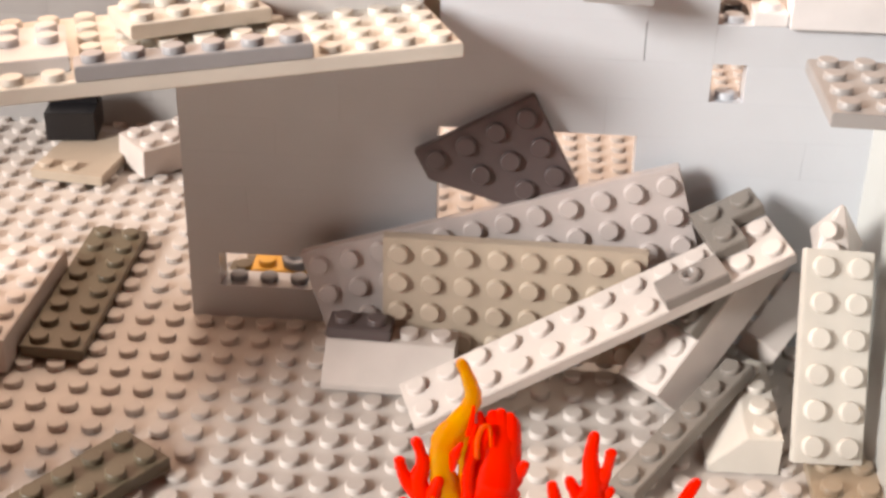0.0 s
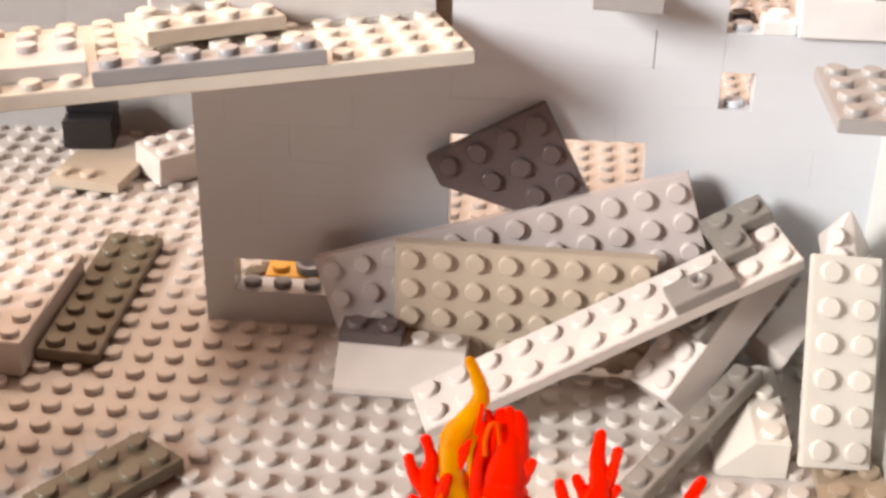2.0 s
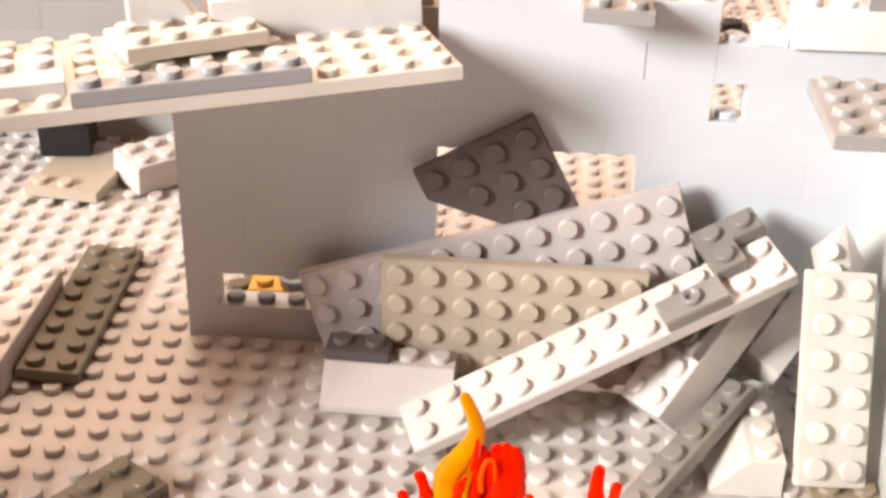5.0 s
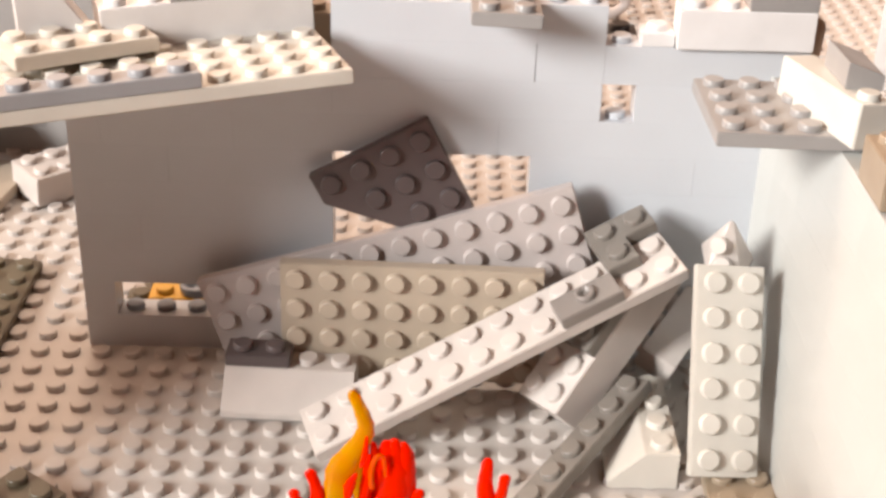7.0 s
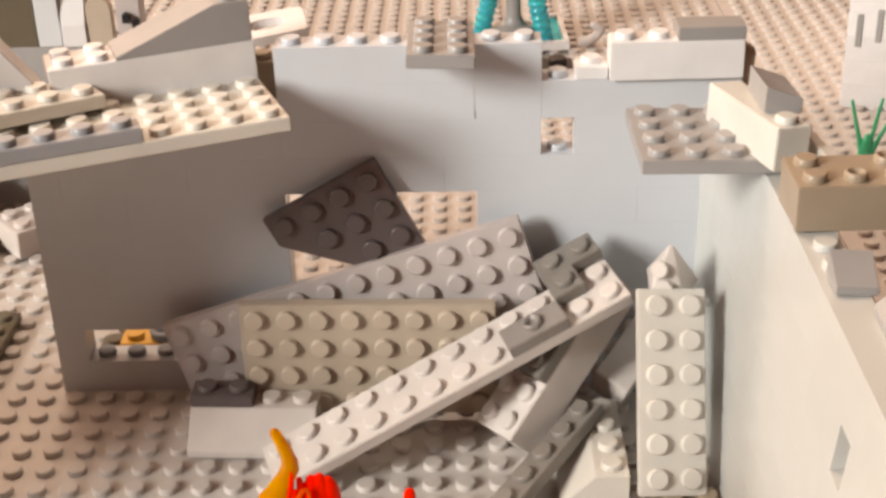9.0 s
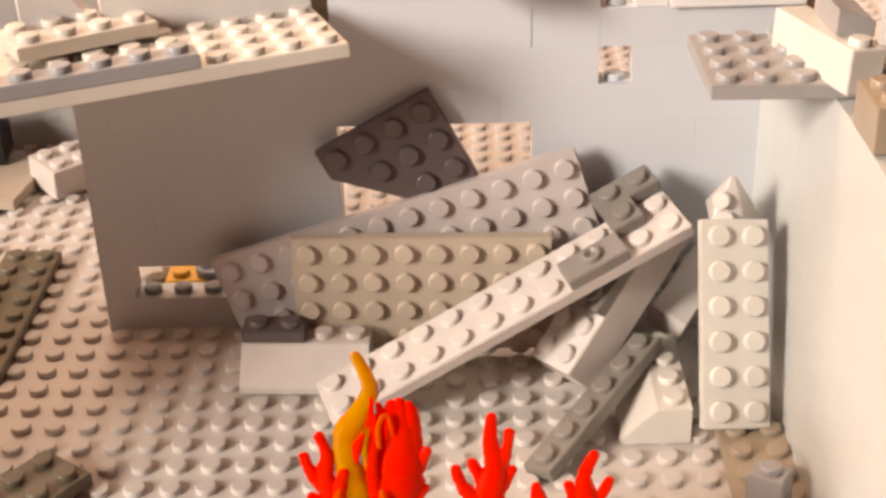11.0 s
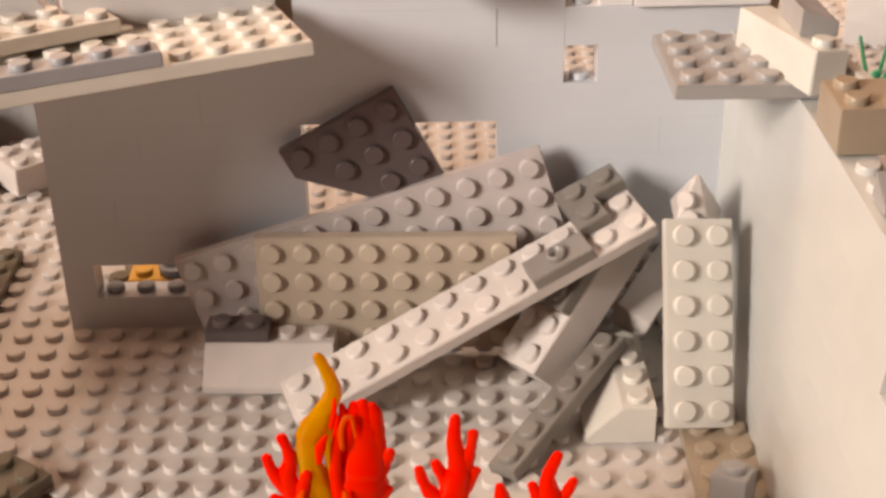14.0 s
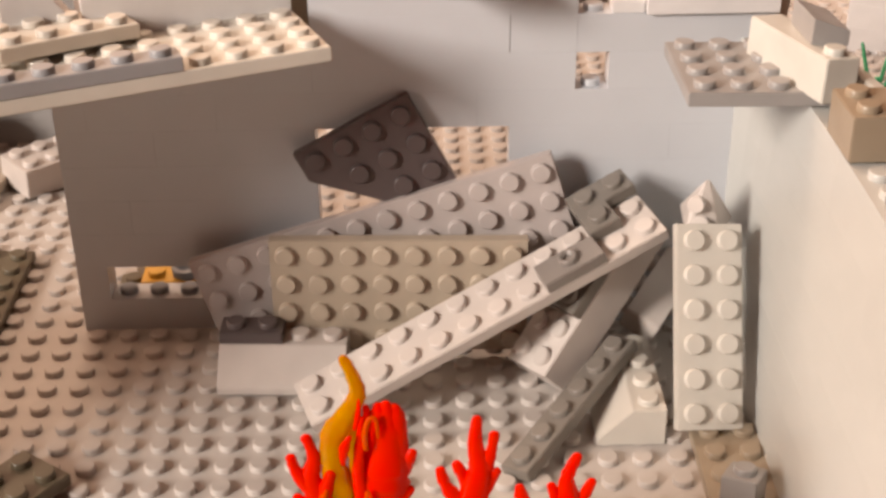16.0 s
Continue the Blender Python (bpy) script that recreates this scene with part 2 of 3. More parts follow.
def leaning(x, n, z, h, name):
    """One brick of the side wall from x to x + n, bent with the wall's lean."""
    bm = box(n, 1.0, h, 0.003, 0.0)
    for cut in range(1, 9):
        if x < cut < x + n:
            bmesh.ops.bisect_plane(bm, geom=bm.verts[:] + bm.edges[:] + bm.faces[:], plane_co=((cut - x) * U, 0, 0), plane_no=(1, 0, 0))
    for v in bm.verts:
        along = max(0.0, v.co.x / U + x - 1.0)
        v.co.y += (0.088 * (1 - math.exp(-along / 2.2)) + 0.001 * along) * (v.co.z + z * U)
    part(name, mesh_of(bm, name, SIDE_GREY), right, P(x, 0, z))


for z in range(8):
    x, k = 0, 0
    while x < 25:
        n = min((6, 8, 4, 3)[(k + z) % 4], 25 - x)
        if z == 6 and x < 15.6 < x + n:
            n = 15.6 - x
        leaning(x, n, z * BR, BR, "brick")
        x += n
        k += 1
        if z == 6 and x == 15.6:
            x = 16.4
for x, n in ((1, 8), (9, 8), (17, 8)):
    leaning(x, n, 8 * BR, PL, "top_plate")
for i in (10, 11):
    part("stud", stud_mesh(SIDE_GREY), right, P(i + 0.5, 1.5, 8 * BR + PL - 0.004))

# out of view, added to keep window light off the back wall's left half
left = tagged(new("light_block_wall"), "unseen grey toy brick wall added to block window light from the ruin's left side", "wall", kind="structure")
left.matrix_world = P(-12, -6.5, 0, 0, 0, -90)
wall_rows(left, [(z, [(0, 8), (8, 1)] if z % 2 else [(0, 4), (4, 5)]) for z in range(14)], MID_GREY)

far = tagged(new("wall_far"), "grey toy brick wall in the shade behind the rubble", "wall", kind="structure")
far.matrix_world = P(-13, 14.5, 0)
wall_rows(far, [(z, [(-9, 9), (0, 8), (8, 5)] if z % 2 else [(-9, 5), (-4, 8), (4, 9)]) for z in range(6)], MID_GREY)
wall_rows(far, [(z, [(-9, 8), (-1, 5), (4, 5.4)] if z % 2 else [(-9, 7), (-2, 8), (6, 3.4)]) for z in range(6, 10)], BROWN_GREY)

base = new("baseplate")
bm = bmesh.new()
bmesh.ops.create_cube(bm, size=1, matrix=Matrix.Translation((6 * U, 14 * U, -0.1 * U)) @ Matrix.Diagonal((45 * U, 72 * U, 0.2 * U, 1)))
part("plate", mesh_of(bm, "plate", BASE_GREY), base)
bm = bmesh.new()
bmesh.ops.create_cube(bm, size=1, matrix=Matrix.Translation((52.55 * U, 14 * U, -0.1 * U)) @ Matrix.Diagonal((48 * U, 72 * U, 0.2 * U, 1)))
part("plate", mesh_of(bm, "plate", BASE_GREY), base)
tagged(base, "grey studded toy baseplates laid side by side", "baseplate", kind="structure")

near = [(i, j) for i in range(0, 19) for j in range(-15, 0)]
near = [(i, j) for i, j in near if not (i > 17 and j < -6)][:300]
for i, j in near:
    part("stud", stud_mesh(BASE_GREY), base, P(i + 0.5, j + 0.5, -0.004))
# the countless other studs, one joined mesh
done = set(near)
n = 12
ring = [(STUD_R * math.cos(2 * math.pi * k / n), STUD_R * math.sin(2 * math.pi * k / n)) for k in range(n)]
vs, fs = [], []
for i in range(-16, 60):
    for j in range(-16, 48):
        if (i, j) in done or (0 <= i < 21 and j == 0) or (i == 21 and j < 1) or (i in (28,)):
            continue
        o = len(vs)
        cx, cy = i + 0.5, j + 0.5
        for z, s in ((-0.004, 1), (STUD_H - 0.03, 1), (STUD_H, 0.9)):
            vs += [((cx + s * a) * U, (cy + s * b) * U, z * U) for a, b in ring]
        for q in range(2):
            fs += [(o + q * n + k, o + q * n + (k + 1) % n, o + q * n + n + (k + 1) % n, o + q * n + n + k) for k in range(n)]
        fs.append(tuple(o + 2 * n + k for k in range(n)))
me = bpy.data.meshes.new("studs")
me.from_pydata(vs, [], fs)
me.materials.append(BASE_GREY)
tagged(part("studs", me, base), kind="stuff")

table = new("ground", mesh_of(solid([(-70, -75), (110, -75), (110, 75), (-70, 75)], 3, 0.3), "ground", BROWN_TABLE))
table.matrix_world = P(0, 0, -3.2)
tagged(table, "brown wooden tabletop under the baseplates", "table", kind="structure")

# ---- roof over the left half ----
ROOF = P(-0.45, -7.40, 10.81, -3.97, -1.18, 20.01)
brick("roof_plate", 16, 6, PL, CREAM, ROOF @ P(-6, 0, 0), "cream white plastic plate lying askew on the wall top", "toy plate",
      skip=[(i, 0) for i in range(6, 12)] + [(i, j) for i in range(10, 16) for j in (4, 5)] + [(i, j) for i in range(6) for j in range(1, 4)])
brick("strip_plate", 6, 1, PL, STRIP_GREY, ROOF @ P(0, 0, PL), "blue-grey one-stud-wide plate on the cream roof plate", "toy plate")
brick("wide_plate", 6, 3, PL, WHITE, ROOF @ P(-6.05, 1, PL), "white plastic plate lying on the cream roof plate", "toy plate", skip=[(4, 0), (5, 0), (3, 0)])
brick("loose_plate", 4, 2, PL, CREAM, ROOF @ P(1.55, 2.05, 0.72, 2, 2, 14), "cream plastic plate lying loose on the roof plate", "toy plate")
brick("roof_brick", 6, 2, BR, WHITE, ROOF @ P(4, 4, PL), "white plastic brick standing on the cream roof plate",
      skip=[(i, j) for i in range(2, 6) for j in (0, 1)])
slope("long_slope_brick", 2, MID_GREY, ROOF @ P(5.95, 6, PL + BR, 0, 0, -90), "grey long slope brick on the white roof brick", run=3, top=1, low=0.08)
slope("white_slope_brick", 2, WHITE, ROOF @ P(3.85, 4.1, PL, 0, 0, 90), "white slope brick on the edge of the roof", h=2.0, low=0.5)
root = thing("bent_panel", P(6.4, 3.0, 10.9, 4, -6, 12), "white plastic panel with an oval hole behind the roof brick", "toy panel")
bm = bmesh.new()
n = 24
o1 = [bm.verts.new((U * (1.1 + 1.3 * max(-1, min(1, 1.35 * math.cos(2 * math.pi * k / n)))), U * (1 + 1.0 * max(-1, min(1, 1.35 * math.sin(2 * math.pi * k / n)))), 0)) for k in range(n)]
o2 = [bm.verts.new((U * (1.1 + 0.7 * math.cos(2 * math.pi * k / n)), U * (1 + 0.45 * math.sin(2 * math.pi * k / n)), 0)) for k in range(n)]
fl = [bm.faces.new((o1[k], o1[(k + 1) % n], o2[(k + 1) % n], o2[k])) for k in range(n)]
r = bmesh.ops.extrude_face_region(bm, geom=fl)
bmesh.ops.translate(bm, vec=(0, 0, 0.3 * U), verts=[v for v in r["geom"] if isinstance(v, bmesh.types.BMVert)])
part("body", mesh_of(bm, "body", WHITE), root)
brick("corner_brick", 1, 1, BR, SAND, P(6.95, 1.0, 10.0), "sand brown small brick behind the roof plate")

# ---- fallen pieces in the corner ----
RUB = "fallen pieces"
brick("upright_plate", 8, 4, PL, TAN_GREY, P(6.52, -1.65, 0.42, 89.8, 0.2, -1.3), "tan-grey plastic plate standing on edge in the rubble", "toy plate", RUB)
brick("leaning_plate", 12, 3, PL, SOFT_GREY, P(4.71, -0.87, 0.24, 85.8, -17.4, 0.7), "grey plastic plate leaning against the wall", "toy plate", RUB)
BEAM = P(8.05, -6.32, 0.24, 7.4, -23.0, 16.2)
brick("long_plate", 12, 2, PL, LIGHT_GREY, BEAM, "long light grey plastic plate lying slanted on the rubble", "toy plate", RUB, skip=[(8, 0), (9, 0), (10, 1)])
root = thing("jumper_plate", BEAM @ P(8, 0, PL), "grey plate with one hollow stud on the long plate", "toy plate")
part("body", mesh_of(box(2, 1, PL), "body", TAUPE), root)
part("stud", stud_mesh(TAUPE, True), root, P(1, 0.5, PL - 0.004))
root = thing("corner_plate", BEAM @ P(10, 1, PL), "dark grey L-shaped plate on the end of the long plate", "toy plate")
part("body", mesh_of(solid([(0, 0), (1, 0), (1, 1), (2, 1), (2, 2), (0, 2)], PL), "body", OLD_GREY), root)
studs_on(root, OLD_GREY, [(0, 0), (0, 1), (1, 1)], PL)
brick("tall_plate", 2, 6, PL, WARM_GREY, P(18.34, -6.1, 0.14, 59.8, 5.1, 6.8) @ P(0, 0, BR - PL), "white plastic plate leaning upright near the side wall", "toy plate", RUB)
brick("narrow_plate", 6, 1, PL, OLD_GREY, P(14.20, -8.65, 0.16, -12.0, -13.4, 51.9), "dark grey narrow plate slanting on the rubble", "toy plate", RUB)
slope("slope_brick", 4, WARM_GREY, P(16.22, -2.85, 0.05, 0, 0, -89.5), "light grey slope brick lying on the baseplate", group=RUB)
slope("wide_slope_brick", 4, LIGHT_GREY, P(4.84, -3.98, 0.1, 0, 0, -2.7), "light grey slope brick with a smooth face on the baseplate", group=RUB, studs=[(2, 0), (3, 0)])
brick("dark_small_plate", 2, 1, PL, DARK_GREY, P(4.84, -3.98, 0.1, 0, 0, -2.7) @ P(0, 1, BR), "dark grey small plate on the slope brick", "toy plate", RUB)
LEAN = P(15.61, -4.64, 0.34, -13.7, -41.3, 41.5)
brick("lean_brick", 6, 2, BR, LIGHT_GREY, LEAN, "light grey brick tilted under the long plate", group=RUB, skip=[(i, j) for i in range(2, 6) for j in (0, 1)])
brick("under_plate", 4, 2, PL, OLD_GREY, LEAN @ P(2, 0, BR), "dark grey plate on the tilted brick", "toy plate", RUB, skip=[(3, 0), (3, 1)])
brick("edge_brick", 4, 1, BR, LIGHT_GREY, P(18.6, -2.9, 1.55, -66.9, -16.2, 55.9), "light grey narrow brick lying on its side in the rubble", group=RUB)
brick("corner_floor_plate", 2, 10, PL, SAND, P(19, -16.3, 0.02), "sand brown plate on the floor along the side wall", "toy plate")
brick("small_brick", 1, 1, BR, MID_GREY, P(19.07, -10.45, 0.42, -8.3, -3.9, -29.5), "grey single-stud brick on the sand brown plate")
root = thing("wedge_plate", P(9.2, -0.63, 3.09, 82.8, -27.7, 4.7), "dark grey wedge-shaped plate caught upright before the window", "toy plate", RUB)
part("body", mesh_of(solid([(0, 3), (3, 0), (4, 0), (4, 4), (0, 4)], PL), "body", DARK_GREY), root)
studs_on(root, DARK_GREY, [(0, 3), (1, 3), (2, 3), (3, 3), (1, 2), (2, 2), (3, 2), (2, 1), (3, 1), (3, 0)], PL)
root = thing("corner_slope_brick", P(18.72, -3.35, 5.05, 4, 6, 4), "light grey slope brick stuck behind the leaning plate", "slope brick", RUB)
bm = bmesh.new()
tri = [bm.verts.new(Vector(v) * U) for v in ((0.36, 0, 0), (1.42, 0, 0), (0.86, 0.45, 1.75), (0.74, 0.45, 1.75), (0.4, 0.3, 0.7), (2.2, 1.5, -0.1), (0.6, 1.9, 0.0))]
bmesh.ops.convex_hull(bm, input=tri)
bmesh.ops.bevel(bm, geom=list(bm.edges), offset=0.03 * U, segments=2, affect="EDGES", clamp_overlap=True)
part("body", mesh_of(bm, "body", LIGHT_GREY), root)
for x, z in ((0.56, 1.0), (0.78, 0.42)):
    part("stud", stud_mesh(LIGHT_GREY), root, P(x, 0.03 + 0.24 * z, z, 76, 0, -30) @ Matrix.Scale(0.85, 4))

# ---- pieces seen through the low gap ----
# dark plate added over the floor in place of the shade behind the gap
brick("gap_shade_plate", 1, 2, PL, BROWN_GREY, P(0.72, 1.05, 0.0), "dark plate added as shade behind the wall gap", "toy plate")
brick("yellow_brick", 3, 2, BR, YELLOW, P(1.75, 1.05, 0.0), "yellow plastic brick behind the wall gap", skip=[(1, 0), (1, 1)])
# the shade behind the wall is put into this plate's darker tan
brick("pale_brick", 3, 1, PL, TAN_GREY, P(1.2, 3.1, 0.2), "plastic plate behind the wall gap, coloured tan-grey for the shade there", "toy plate")
root = thing("round_piece", P(3.28, 1.62, 1.2), "blue-grey round hollow piece on the yellow brick", "round brick")
bm = bmesh.new()
prof = [(0.50, 0), (0.55, 0.24), (0.51, 0.3), (0.36, 0.3), (0.34, 0.06)]
rings = [[bm.verts.new((r * U * math.cos(k * math.pi / 12), r * U * math.sin(k * math.pi / 12), z * U)) for k in range(24)] for r, z in prof]
for a, b in zip(rings, rings[1:]):
    for k in range(24):
        bm.faces.new((a[k], a[(k + 1) % 24], b[(k + 1) % 24], b[k]))
bm.faces.new(rings[-1])
part("body", mesh_of(bm, "body", BLUE_GREY, True), root)

# ---- left of the wall ----
brick("brown_plate", 2, 8, PL, BROWN_GREY, P(-4.7, -3.36, 0.22, -0.4, 2.5, 0), "dark brown plastic plate lying on the baseplate", "toy plate")
brick("angled_plate", 4, 2, PL, BROWN_GREY, P(-1.0, -11.6, 0.2, 0, 0, 54), "dark brown plastic plate lying askew on the baseplate", "toy plate")
brick("large_brick", 4, 6, BR, LIGHT_GREY, P(-8.8, -4.15, 0.2, -1, 1, -1), "light grey broad plastic brick on the baseplate")
brick("fallen_brick", 3, 2, BR, LIGHT_GREY, P(-4.1, 9.35, 0.12, 4, 1, 44), "light grey brick lying askew behind the wall")
brick("cream_plate", 3, 4, PL, TAN_GREY, P(-8.45, 8.85, 0.2, 0, 0, -8), "tan-grey plastic plate under the black brick", "toy plate", skip=[(i, j) for i in range(3) for j in range(4) if j or i == 2])
brick("black_brick", 2, 2, BR, BLACK, P(-8.6, 11.4, 0.62, 0, 0, 7), "black plastic brick standing on the cream plate", skip=[(0, 0), (1, 0)])
brick("black_top_brick", 2, 1, PL, BLACK, P(-8.6, 11.4, 0.62, 0, 0, 7) @ P(0, 1, BR), "black plastic plate on the black brick", "toy plate")

brick("grey_post", 1, 1, 2.4, PALE_GREY, P(-3.6, 14.5, 7.2), "pale grey tall narrow brick standing on the far wall", group="far pieces")
slope("white_post", 1, WHITE, P(-2.55, 14.4, 7.2), "white steep slope brick standing on the far wall", run=0.6, top=0.4, h=2.6, low=0.9, studs=[], group="far pieces")
root = thing("arched_panel", P(-1.5, 14.5, 7.2), "grey round-topped panel standing on the far wall", "toy panel", "far pieces")
arch = [(0, 0), (1.0, 0)] + [(0.5 + 0.5 * math.cos(k * math.pi / 10), 1.5 + 0.5 * math.sin(k * math.pi / 10)) for k in range(11)]
part("body", mesh_of(solid([(a, b) for a, b in arch], 0.5, 0.02, axis="x"), "body", TAN_GREY), root, P(0, 0.5, 0, 0, 0, -90))
brick("dark_post", 1, 1, 2.4, SOFT_GREY, P(-0.3, 14.5, 7.2), "grey narrow brick standing on the far wall", group="far pieces")
# dark slits, drawn as small black blocks before the wall
for x, z in ((0.0, 8.2), (0.38, 7.9)):
    brick("dark_slit", 1, 1, BR, BLACK, P(x, 14.2, z) @ Matrix.Scale(0.3, 4), "small black block standing in for a dark slit in the far wall", group="far pieces")

# ---- on top of the walls ----
brick("ledge_plate", 4, 4, PL, MID_GREY, P(18.39, -5.41, 10.12, -1.0, 1.0, 0.6), "grey plastic plate jutting out from the side wall top", "toy plate", skip=[(3, j) for j in range(4)])
TOPW = P(21.7, -6.15, 10.46, -2, 4, 17)
brick("wall_top_brick", 1, 4, BR, IVORY, TOPW, "cream white narrow brick on the side wall top", skip=[(0, 1), (0, 2), (0, 3)])
slope("grey_slope_tile", 2, MID_GREY, TOPW @ P(1.22, 0.98, BR, 0, 0, 75), "grey slope tile on the cream white brick", run=1, top=0, h=0.72, low=0.42)
brick("inverted_brick", 3, 2, BR, SAND, P(21.75, -8.81, 10.05, -1, 0, 0.6), "sand brown brick with a hollow stud on the side wall top", hollow=[(1, 0), (2, 0), (2, 1)], skip=[(1, 1)])
tile("white_strip", 0.35, 4.4, WARM_GREY, P(23.0, -6.6, 10.6, -6, 0, 3), "white narrow tile lying behind the sand brown brick")
slope("cheese_slope", 1, MID_GREY, P(22.0, -11.95, 10.05, 0, 3, 0), "grey small slope tile on the side wall top", run=1, top=0, h=0.66, low=0.2)
slope("wall_slope_brick", 3, MID_GREY, P(22.65, -12.7, 10.05, 0, 3, -90), "grey slope brick on the side wall top", run=1, top=1, studs=[])
brick("end_brick", 4, 1, BR, WHITE, P(18.0, -0.23, 10.82, 0, 0, 0.4), "white plastic brick on the end of the back wall", skip=[(2, 0), (3, 0)])
slope("end_slope_tile", 2, MID_GREY, P(20, -0.2, 10.82 + BR, 0, 0, 0.4), "grey slope tile on the white end brick", run=0.5, top=0.48, h=0.42, low=0.40, studs=[])
brick("dark_lug", 1, 1, PL, BLACK, P(16.05, 0.99, 10.4), "black small plate behind the step of the back wall", "toy plate")
brick("step_plate", 1, 1, PL, WHITE, P(17, 0, 10.8), "white single-stud plate on the back wall", "toy plate")
brick("overhang_plate", 2, 4, PL, MID_GREY, P(12.01, -1.76, 11.92, -4.0, 2.0, 0.3), "grey plastic plate overhanging the back wall top", "toy plate")
root = thing("sand_round", P(21.95, 0.5, 9.9, 0, 6, 0), "sand brown small round brick beside the white end brick", "round brick")
part("body", mesh_of(tongue([(0, 0, 0), (0, 0, 0.9), (0, 0, 1.5)], [0.36, 0.36, 0.34], 1.0), "body", TAN_GREY, True), root)


# ---- toy flames ----
def flame(m, label, mat, tongues):
    root = thing("toy_flame", m, label, "toy flame", "toy flames")
    foot = tongues[0][0][0][0] * 0.8
    part("stem", mesh_of(tongue([(foot, 0, -1.36), (foot, 0, -0.6), (foot, 0, 0.1)], [0.3, 0.26, 0.24]), "stem", mat, True), root)
    for pts, radii, *own in tongues:
        pts, radii = [Vector(p) * 0.8 for p in pts], [r * 0.8 if r < 0.085 else max(r, 0.15) * 0.8 for r in radii]
        part("tongue", mesh_of(tongue(pts, radii, 0.6, 0.1), "tongue", own[0] if own else mat, True), root)
    return root


for k in range(3):
    brick("stand_brick", 10, 2, BR, MID_GREY, P(6.6, -16.2, 0.02 + k * BR), "grey brick stacked under the toy flames", group="stand bricks", skip=cells(10, 2) if k < 2 else ())

flame(P(9.56, -15.50, 4.98), "tall yellow-orange clear plastic flame on grey bricks", ORANGE_CLEAR, [
    ([(0.0, 0, 0), (-0.15, 0, 0.8), (-0.33, 0, 1.7), (-0.3, 0, 2.6), (0.05, 0, 3.25), (0.4, 0, 3.95), (0.32, 0, 4.5), (0.08, 0, 5.1)],
     [0.42, 0.42, 0.34, 0.34, 0.32, 0.24, 0.19, 0.12]),
    ([(0.3, 0.05, 0.2), (0.25, 0.05, 1.6), (0.2, 0.05, 2.6), (0.42, 0.02, 3.5)], [0.2, 0.17, 0.12, 0.06]),
    ([(-0.05, -0.3, 1.9), (0.0, -0.28, 2.4), (0.18, -0.26, 2.8)], [0.06, 0.1, 0.05], RED_CLEAR),
    ([(0.3, -0.24, 3.0), (0.42, -0.2, 3.5), (0.44, -0.16, 3.9)], [0.05, 0.08, 0.04], RED_CLEAR)])
flame(P(9.56, -15.34, 4.98), "bright red-orange clear plastic flame on grey bricks", RED_CLEAR, [
    ([(0.85, 0, 0), (1.0, 0, 1.0), (1.1, 0, 1.8), (1.15, -0.05, 2.9)], [0.78, 0.72, 0.62, 0.42]),
    ([(0.95, 0, 1.6), (0.92, -0.05, 2.6), (0.95, -0.1, 3.25), (0.92, -0.1, 3.5)], [0.36, 0.32, 0.24, 0.14]),
    ([(1.15, 0, 1.6), (1.18, -0.08, 2.7), (1.15, -0.1, 3.35), (1.14, -0.1, 3.55)], [0.36, 0.32, 0.24, 0.14]),
    ([(1.35, 0, 1.5), (1.42, -0.08, 2.5), (1.4, -0.1, 3.2), (1.36, -0.1, 3.45)], [0.34, 0.30, 0.24, 0.14]),
    ([(0.6, 0, 0.4), (0.62, 0, 1.8), (0.66, -0.05, 2.7), (0.6, -0.1, 3.5)], [0.3, 0.24, 0.16, 0.08]),
    ([(1.1, 0, 0.8), (1.45, 0, 1.3), (1.66, -0.1, 1.65), (1.8, -0.15, 2.0)], [0.4, 0.3, 0.2, 0.11]),
    ([(1.1, 0, 0.1), (1.45, -0.1, 0.4), (1.72, -0.1, 0.72)], [0.4, 0.22, 0.1]),
    ([(0.45, -0.3, 0.2), (0.35, -0.3, 1.4), (0.42, -0.3, 2.4), (0.5, -0.2, 3.2)], [0.22, 0.18, 0.14, 0.07]),
    ([(0.58, -0.4, 2.3), (0.56, -0.45, 2.85), (0.68, -0.44, 3.3), (0.86, -0.4, 3.3), (0.92, -0.4, 2.7)], [0.07, 0.08, 0.07, 0.06, 0.04], FLAME_MIX),
    ([(0.5, -0.55, -0.1), (0.62, -0.55, 0.4), (0.58, -0.55, 1.0)], [0.13, 0.12, 0.07], FLAME_MIX),
    ([(1.12, -0.62, 0.35), (1.2, -0.62, 0.62)], [0.06, 0.05], YELLOW),
    ([(1.3, -0.6, 0.3), (1.36, -0.6, 0.5)], [0.05, 0.04], YELLOW)])
flame(P(9.56, -15.58, 4.98), "red-orange clear plastic flame with forked tips", RED_CLEAR, [
    ([(-0.6, 0, 0), (-0.8, 0, 0.7), (-0.95, 0, 1.35), (-0.83, 0, 2.0), (-1.0, 0, 2.65)], [0.36, 0.34, 0.28, 0.18, 0.11]),
    ([(-0.8, 0, 0.8), (-1.15, 0, 1.25), (-1.36, 0, 1.65), (-1.44, 0, 2.0)], [0.28, 0.24, 0.16, 0.1]),
    ([(-0.7, -0.1, 0.2), (-0.55, -0.1, 1.0), (-0.4, -0.15, 1.55)], [0.28, 0.2, 0.1]),
    ([(-0.7, 0, 0.1), (-1.1, 0, 0.45), (-1.34, 0, 0.65)], [0.3, 0.18, 0.09]),
    ([(-0.62, -0.3, 0.0), (-0.66, -0.3, 0.6), (-0.52, -0.3, 1.1)], [0.16, 0.14, 0.06], FLAME_MIX)])
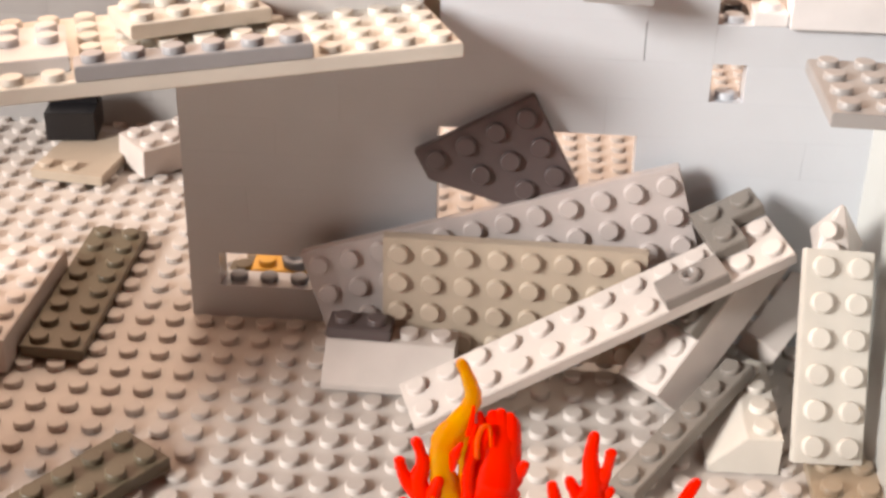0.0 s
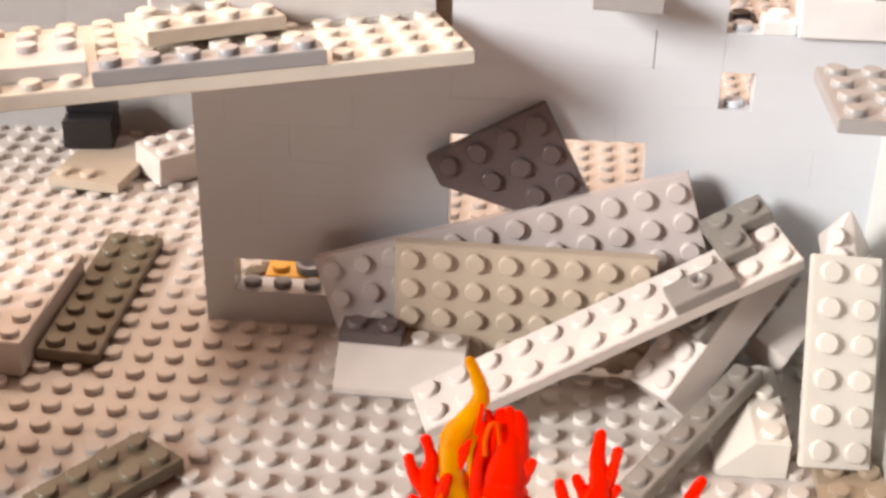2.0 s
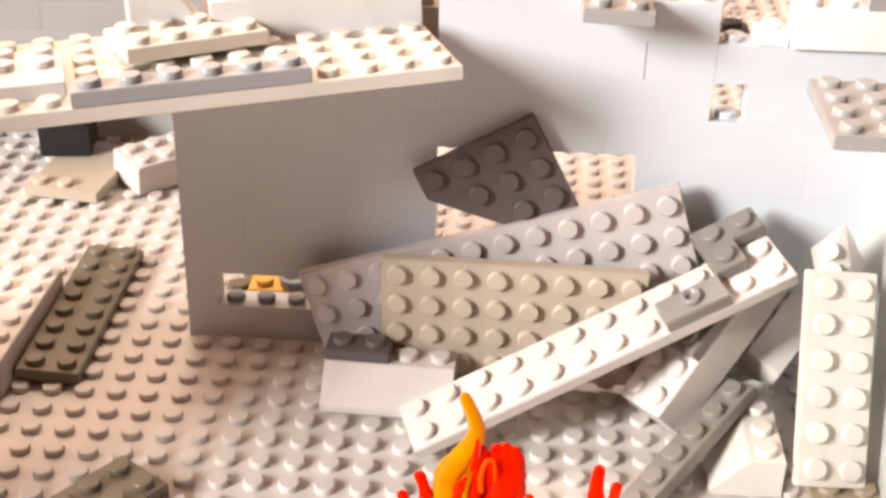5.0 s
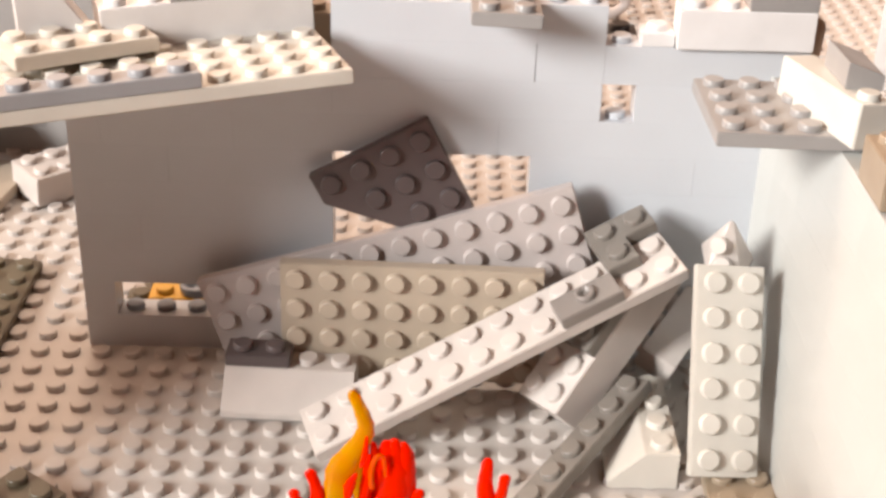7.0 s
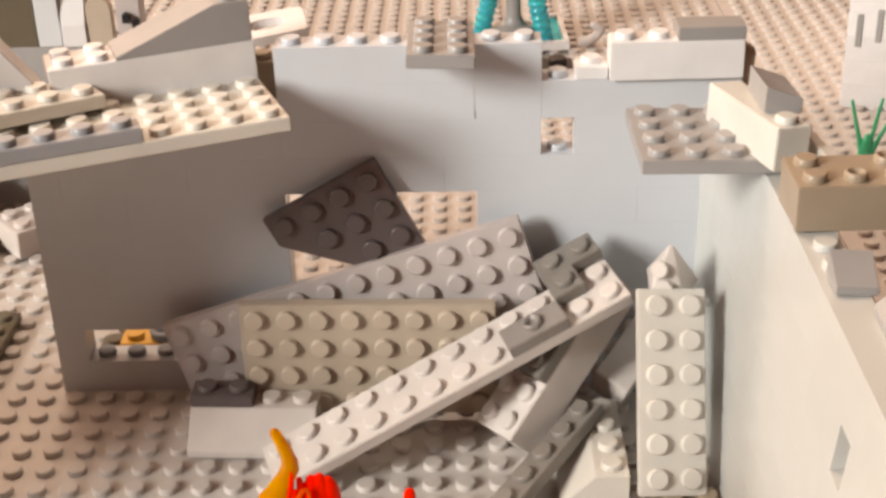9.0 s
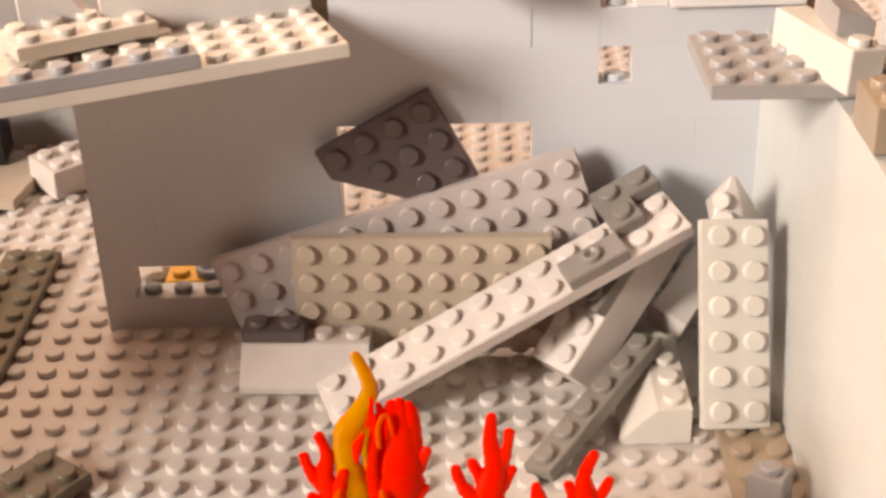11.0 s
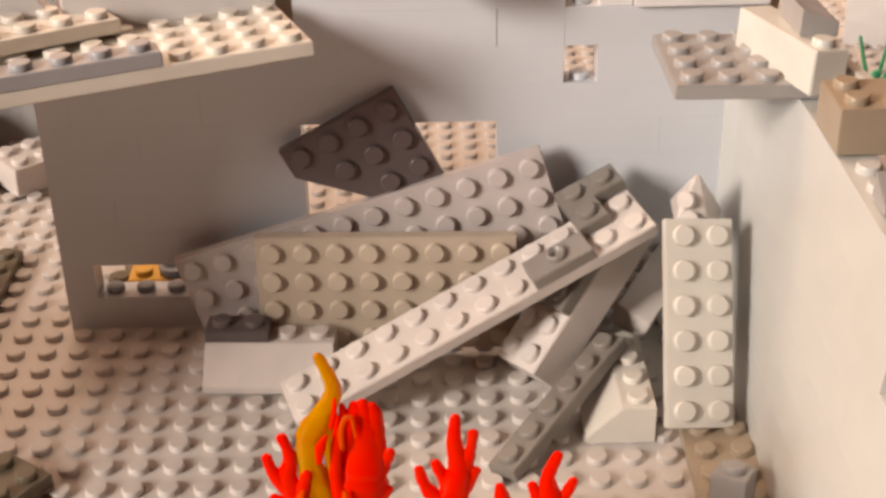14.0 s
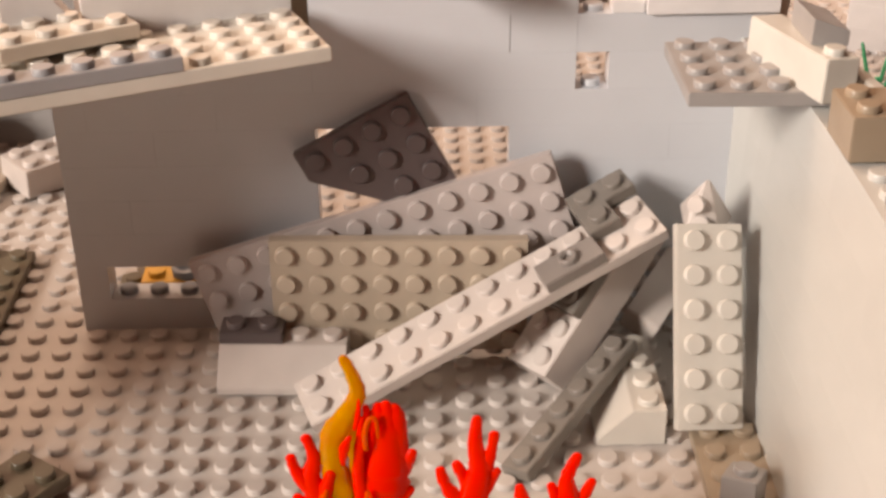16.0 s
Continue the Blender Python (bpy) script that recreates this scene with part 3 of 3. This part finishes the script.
flame(P(12.28, -15.50, 4.98), "red-orange clear plastic flame with many tips", RED_CLEAR, [
    ([(0, 0, 0), (0.12, 0, 0.9), (0.22, 0, 1.5), (0.1, 0, 2.3), (0.14, 0, 3.1)], [0.45, 0.42, 0.32, 0.2, 0.12]),
    ([(0.2, 0, 1.2), (0.42, 0, 1.6), (0.54, -0.05, 2.15), (0.6, -0.1, 2.65)], [0.28, 0.2, 0.15, 0.1]),
    ([(-0.1, 0, 0.1), (-0.45, 0, 0.5), (-0.72, 0, 0.95), (-0.84, 0, 1.42)], [0.4, 0.25, 0.17, 0.09]),
    ([(0, 0, 0.8), (-0.22, 0, 1.2), (-0.4, 0, 1.62)], [0.3, 0.18, 0.09]),
    ([(0.2, 0, 0.6), (0.48, 0, 0.95), (0.66, 0, 1.35)], [0.3, 0.18, 0.09])])
flame(P(14.44, -15.50, 4.98), "red-orange clear plastic flame with curled tips", RED_CLEAR, [
    ([(0, 0, 0), (-0.05, 0, 0.5), (-0.1, 0, 1.1), (0.15, 0, 1.8)], [0.4, 0.34, 0.2, 0.1]),
    ([(-0.1, 0, 0.1), (-0.35, 0, 0.35), (-0.52, 0, 0.82)], [0.3, 0.18, 0.09]),
    ([(0.1, 0, 0.1), (0.35, 0, 0.4), (0.58, 0, 0.93)], [0.3, 0.18, 0.09])])
flame(P(13.36, -15.66, 4.98), "red-orange clear plastic flame with a single tip", RED_CLEAR, [
    ([(0.05, 0, 0), (0.02, 0, 0.5), (-0.05, 0, 0.95)], [0.26, 0.22, 0.11])])
flame(P(7.16, -16.0, 4.86), "red-orange clear plastic flame low on grey bricks", RED_CLEAR, [
    ([(0.0, 0, 0), (0.02, 0, 0.3), (-0.05, 0, 0.62)], [0.26, 0.2, 0.1]),
    ([(0.3, 0, 0), (0.35, 0, 0.3), (0.4, 0, 0.6)], [0.22, 0.16, 0.09])])

# ---- outside, behind the walls ----
root = thing("teal_tripod", P(14.0, 33, 0.02), "teal clear ribbed legs round a dark grey cone on the baseplate", "toy model")
for a, b in (((0.3, 0, 0.1), (1.75, 0, 6.0)), ((4.02, 0, 0.1), (2.96, 0, 6.0))):
    pts = [Vector(a).lerp(Vector(b), k / 30) for k in range(31)]
    part("leg", mesh_of(tongue(pts, [0.52 if k % 2 else 0.43 for k in range(31)], 1.0), "leg", TEAL, True), root)
part("cone", mesh_of(tongue([(2.29, 0.3, 0), (2.29, 0.3, 0.6), (2.29, 0.3, 1.3), (2.29, 0.3, 1.9), (2.29, 0.3, 6.0)], [1.9, 1.7, 1.15, 0.42, 0.34], 1.0), "cone", MID_GREY, True), root)
root = thing("framed_pane", P(17.6, 32.2, 0.21, 3, 0, 3), "white frame with a teal clear pane on the baseplate", "toy window")
for x, y, w, d in ((0, 0, 1.7, 0.35), (0, 4.0, 1.7, 0.35), (0, 0.35, 0.3, 3.65), (1.4, 0.35, 0.3, 3.65)):
    part("frame", mesh_of(box(w, d, 0.5), "frame", WHITE), root, P(x, y, 0))
part("pane", mesh_of(box(1.1, 3.65, 0.15), "pane", TEAL), root, P(0.3, 0.35, 0.15))
root = thing("clip_piece", P(19.8, 32.8, 0.2), "grey small clip lying on the baseplate", "toy clip")
part("body", mesh_of(tongue([(0, 0, 0.3), (0.5, 0, 0.35), (0.95, 0.1, 0.6), (1.15, 0, 1.0), (0.75, 0, 1.25)], [0.3, 0.3, 0.26, 0.26, 0.2], 1.0), "body", SOFT_GREY, True), root)
tower = thing("white_building", P(31.7, 24, 0.0, 0, 0, -20), "white toy brick building with narrow slits", "toy building")
for z in range(12):
    part("course", mesh_of(box(10, 14, BR, 0.02), "course", WHITE), tower, P(0, 0, z * BR))
for x, z in ((0.4, 3.1), (1.3, 3.4)):
    part("slit", mesh_of(box(0.3, 0.12, 1.6, 0.02), "slit", MID_GREY), tower, P(x, -0.06, z))
root = thing("toy_plant", P(31.05, 17.0, 1.35), "green plastic plant with upright blades on the baseplate", "toy plant")
for a, b in (((0, 0, -0.9), (-0.75, 0, 1.75)), ((0.1, 0, -0.9), (0.55, 0, 1.8)), ((0.2, 0, -0.9), (1.3, 0.2, 1.3))):
    mid = (a[0] * 0.6 + b[0] * 0.4, 0, 0.1)
    part("blade", mesh_of(tongue([a, mid, b], [0.22, 0.1, 0.07]), "blade", GREEN, True), root)
part("root", mesh_of(tongue([(0, 0, -0.9), (0.1, 0, -0.2), (0.1, 0, 0.05)], [0.3, 0.28, 0.18]), "root", GREEN, True), root)
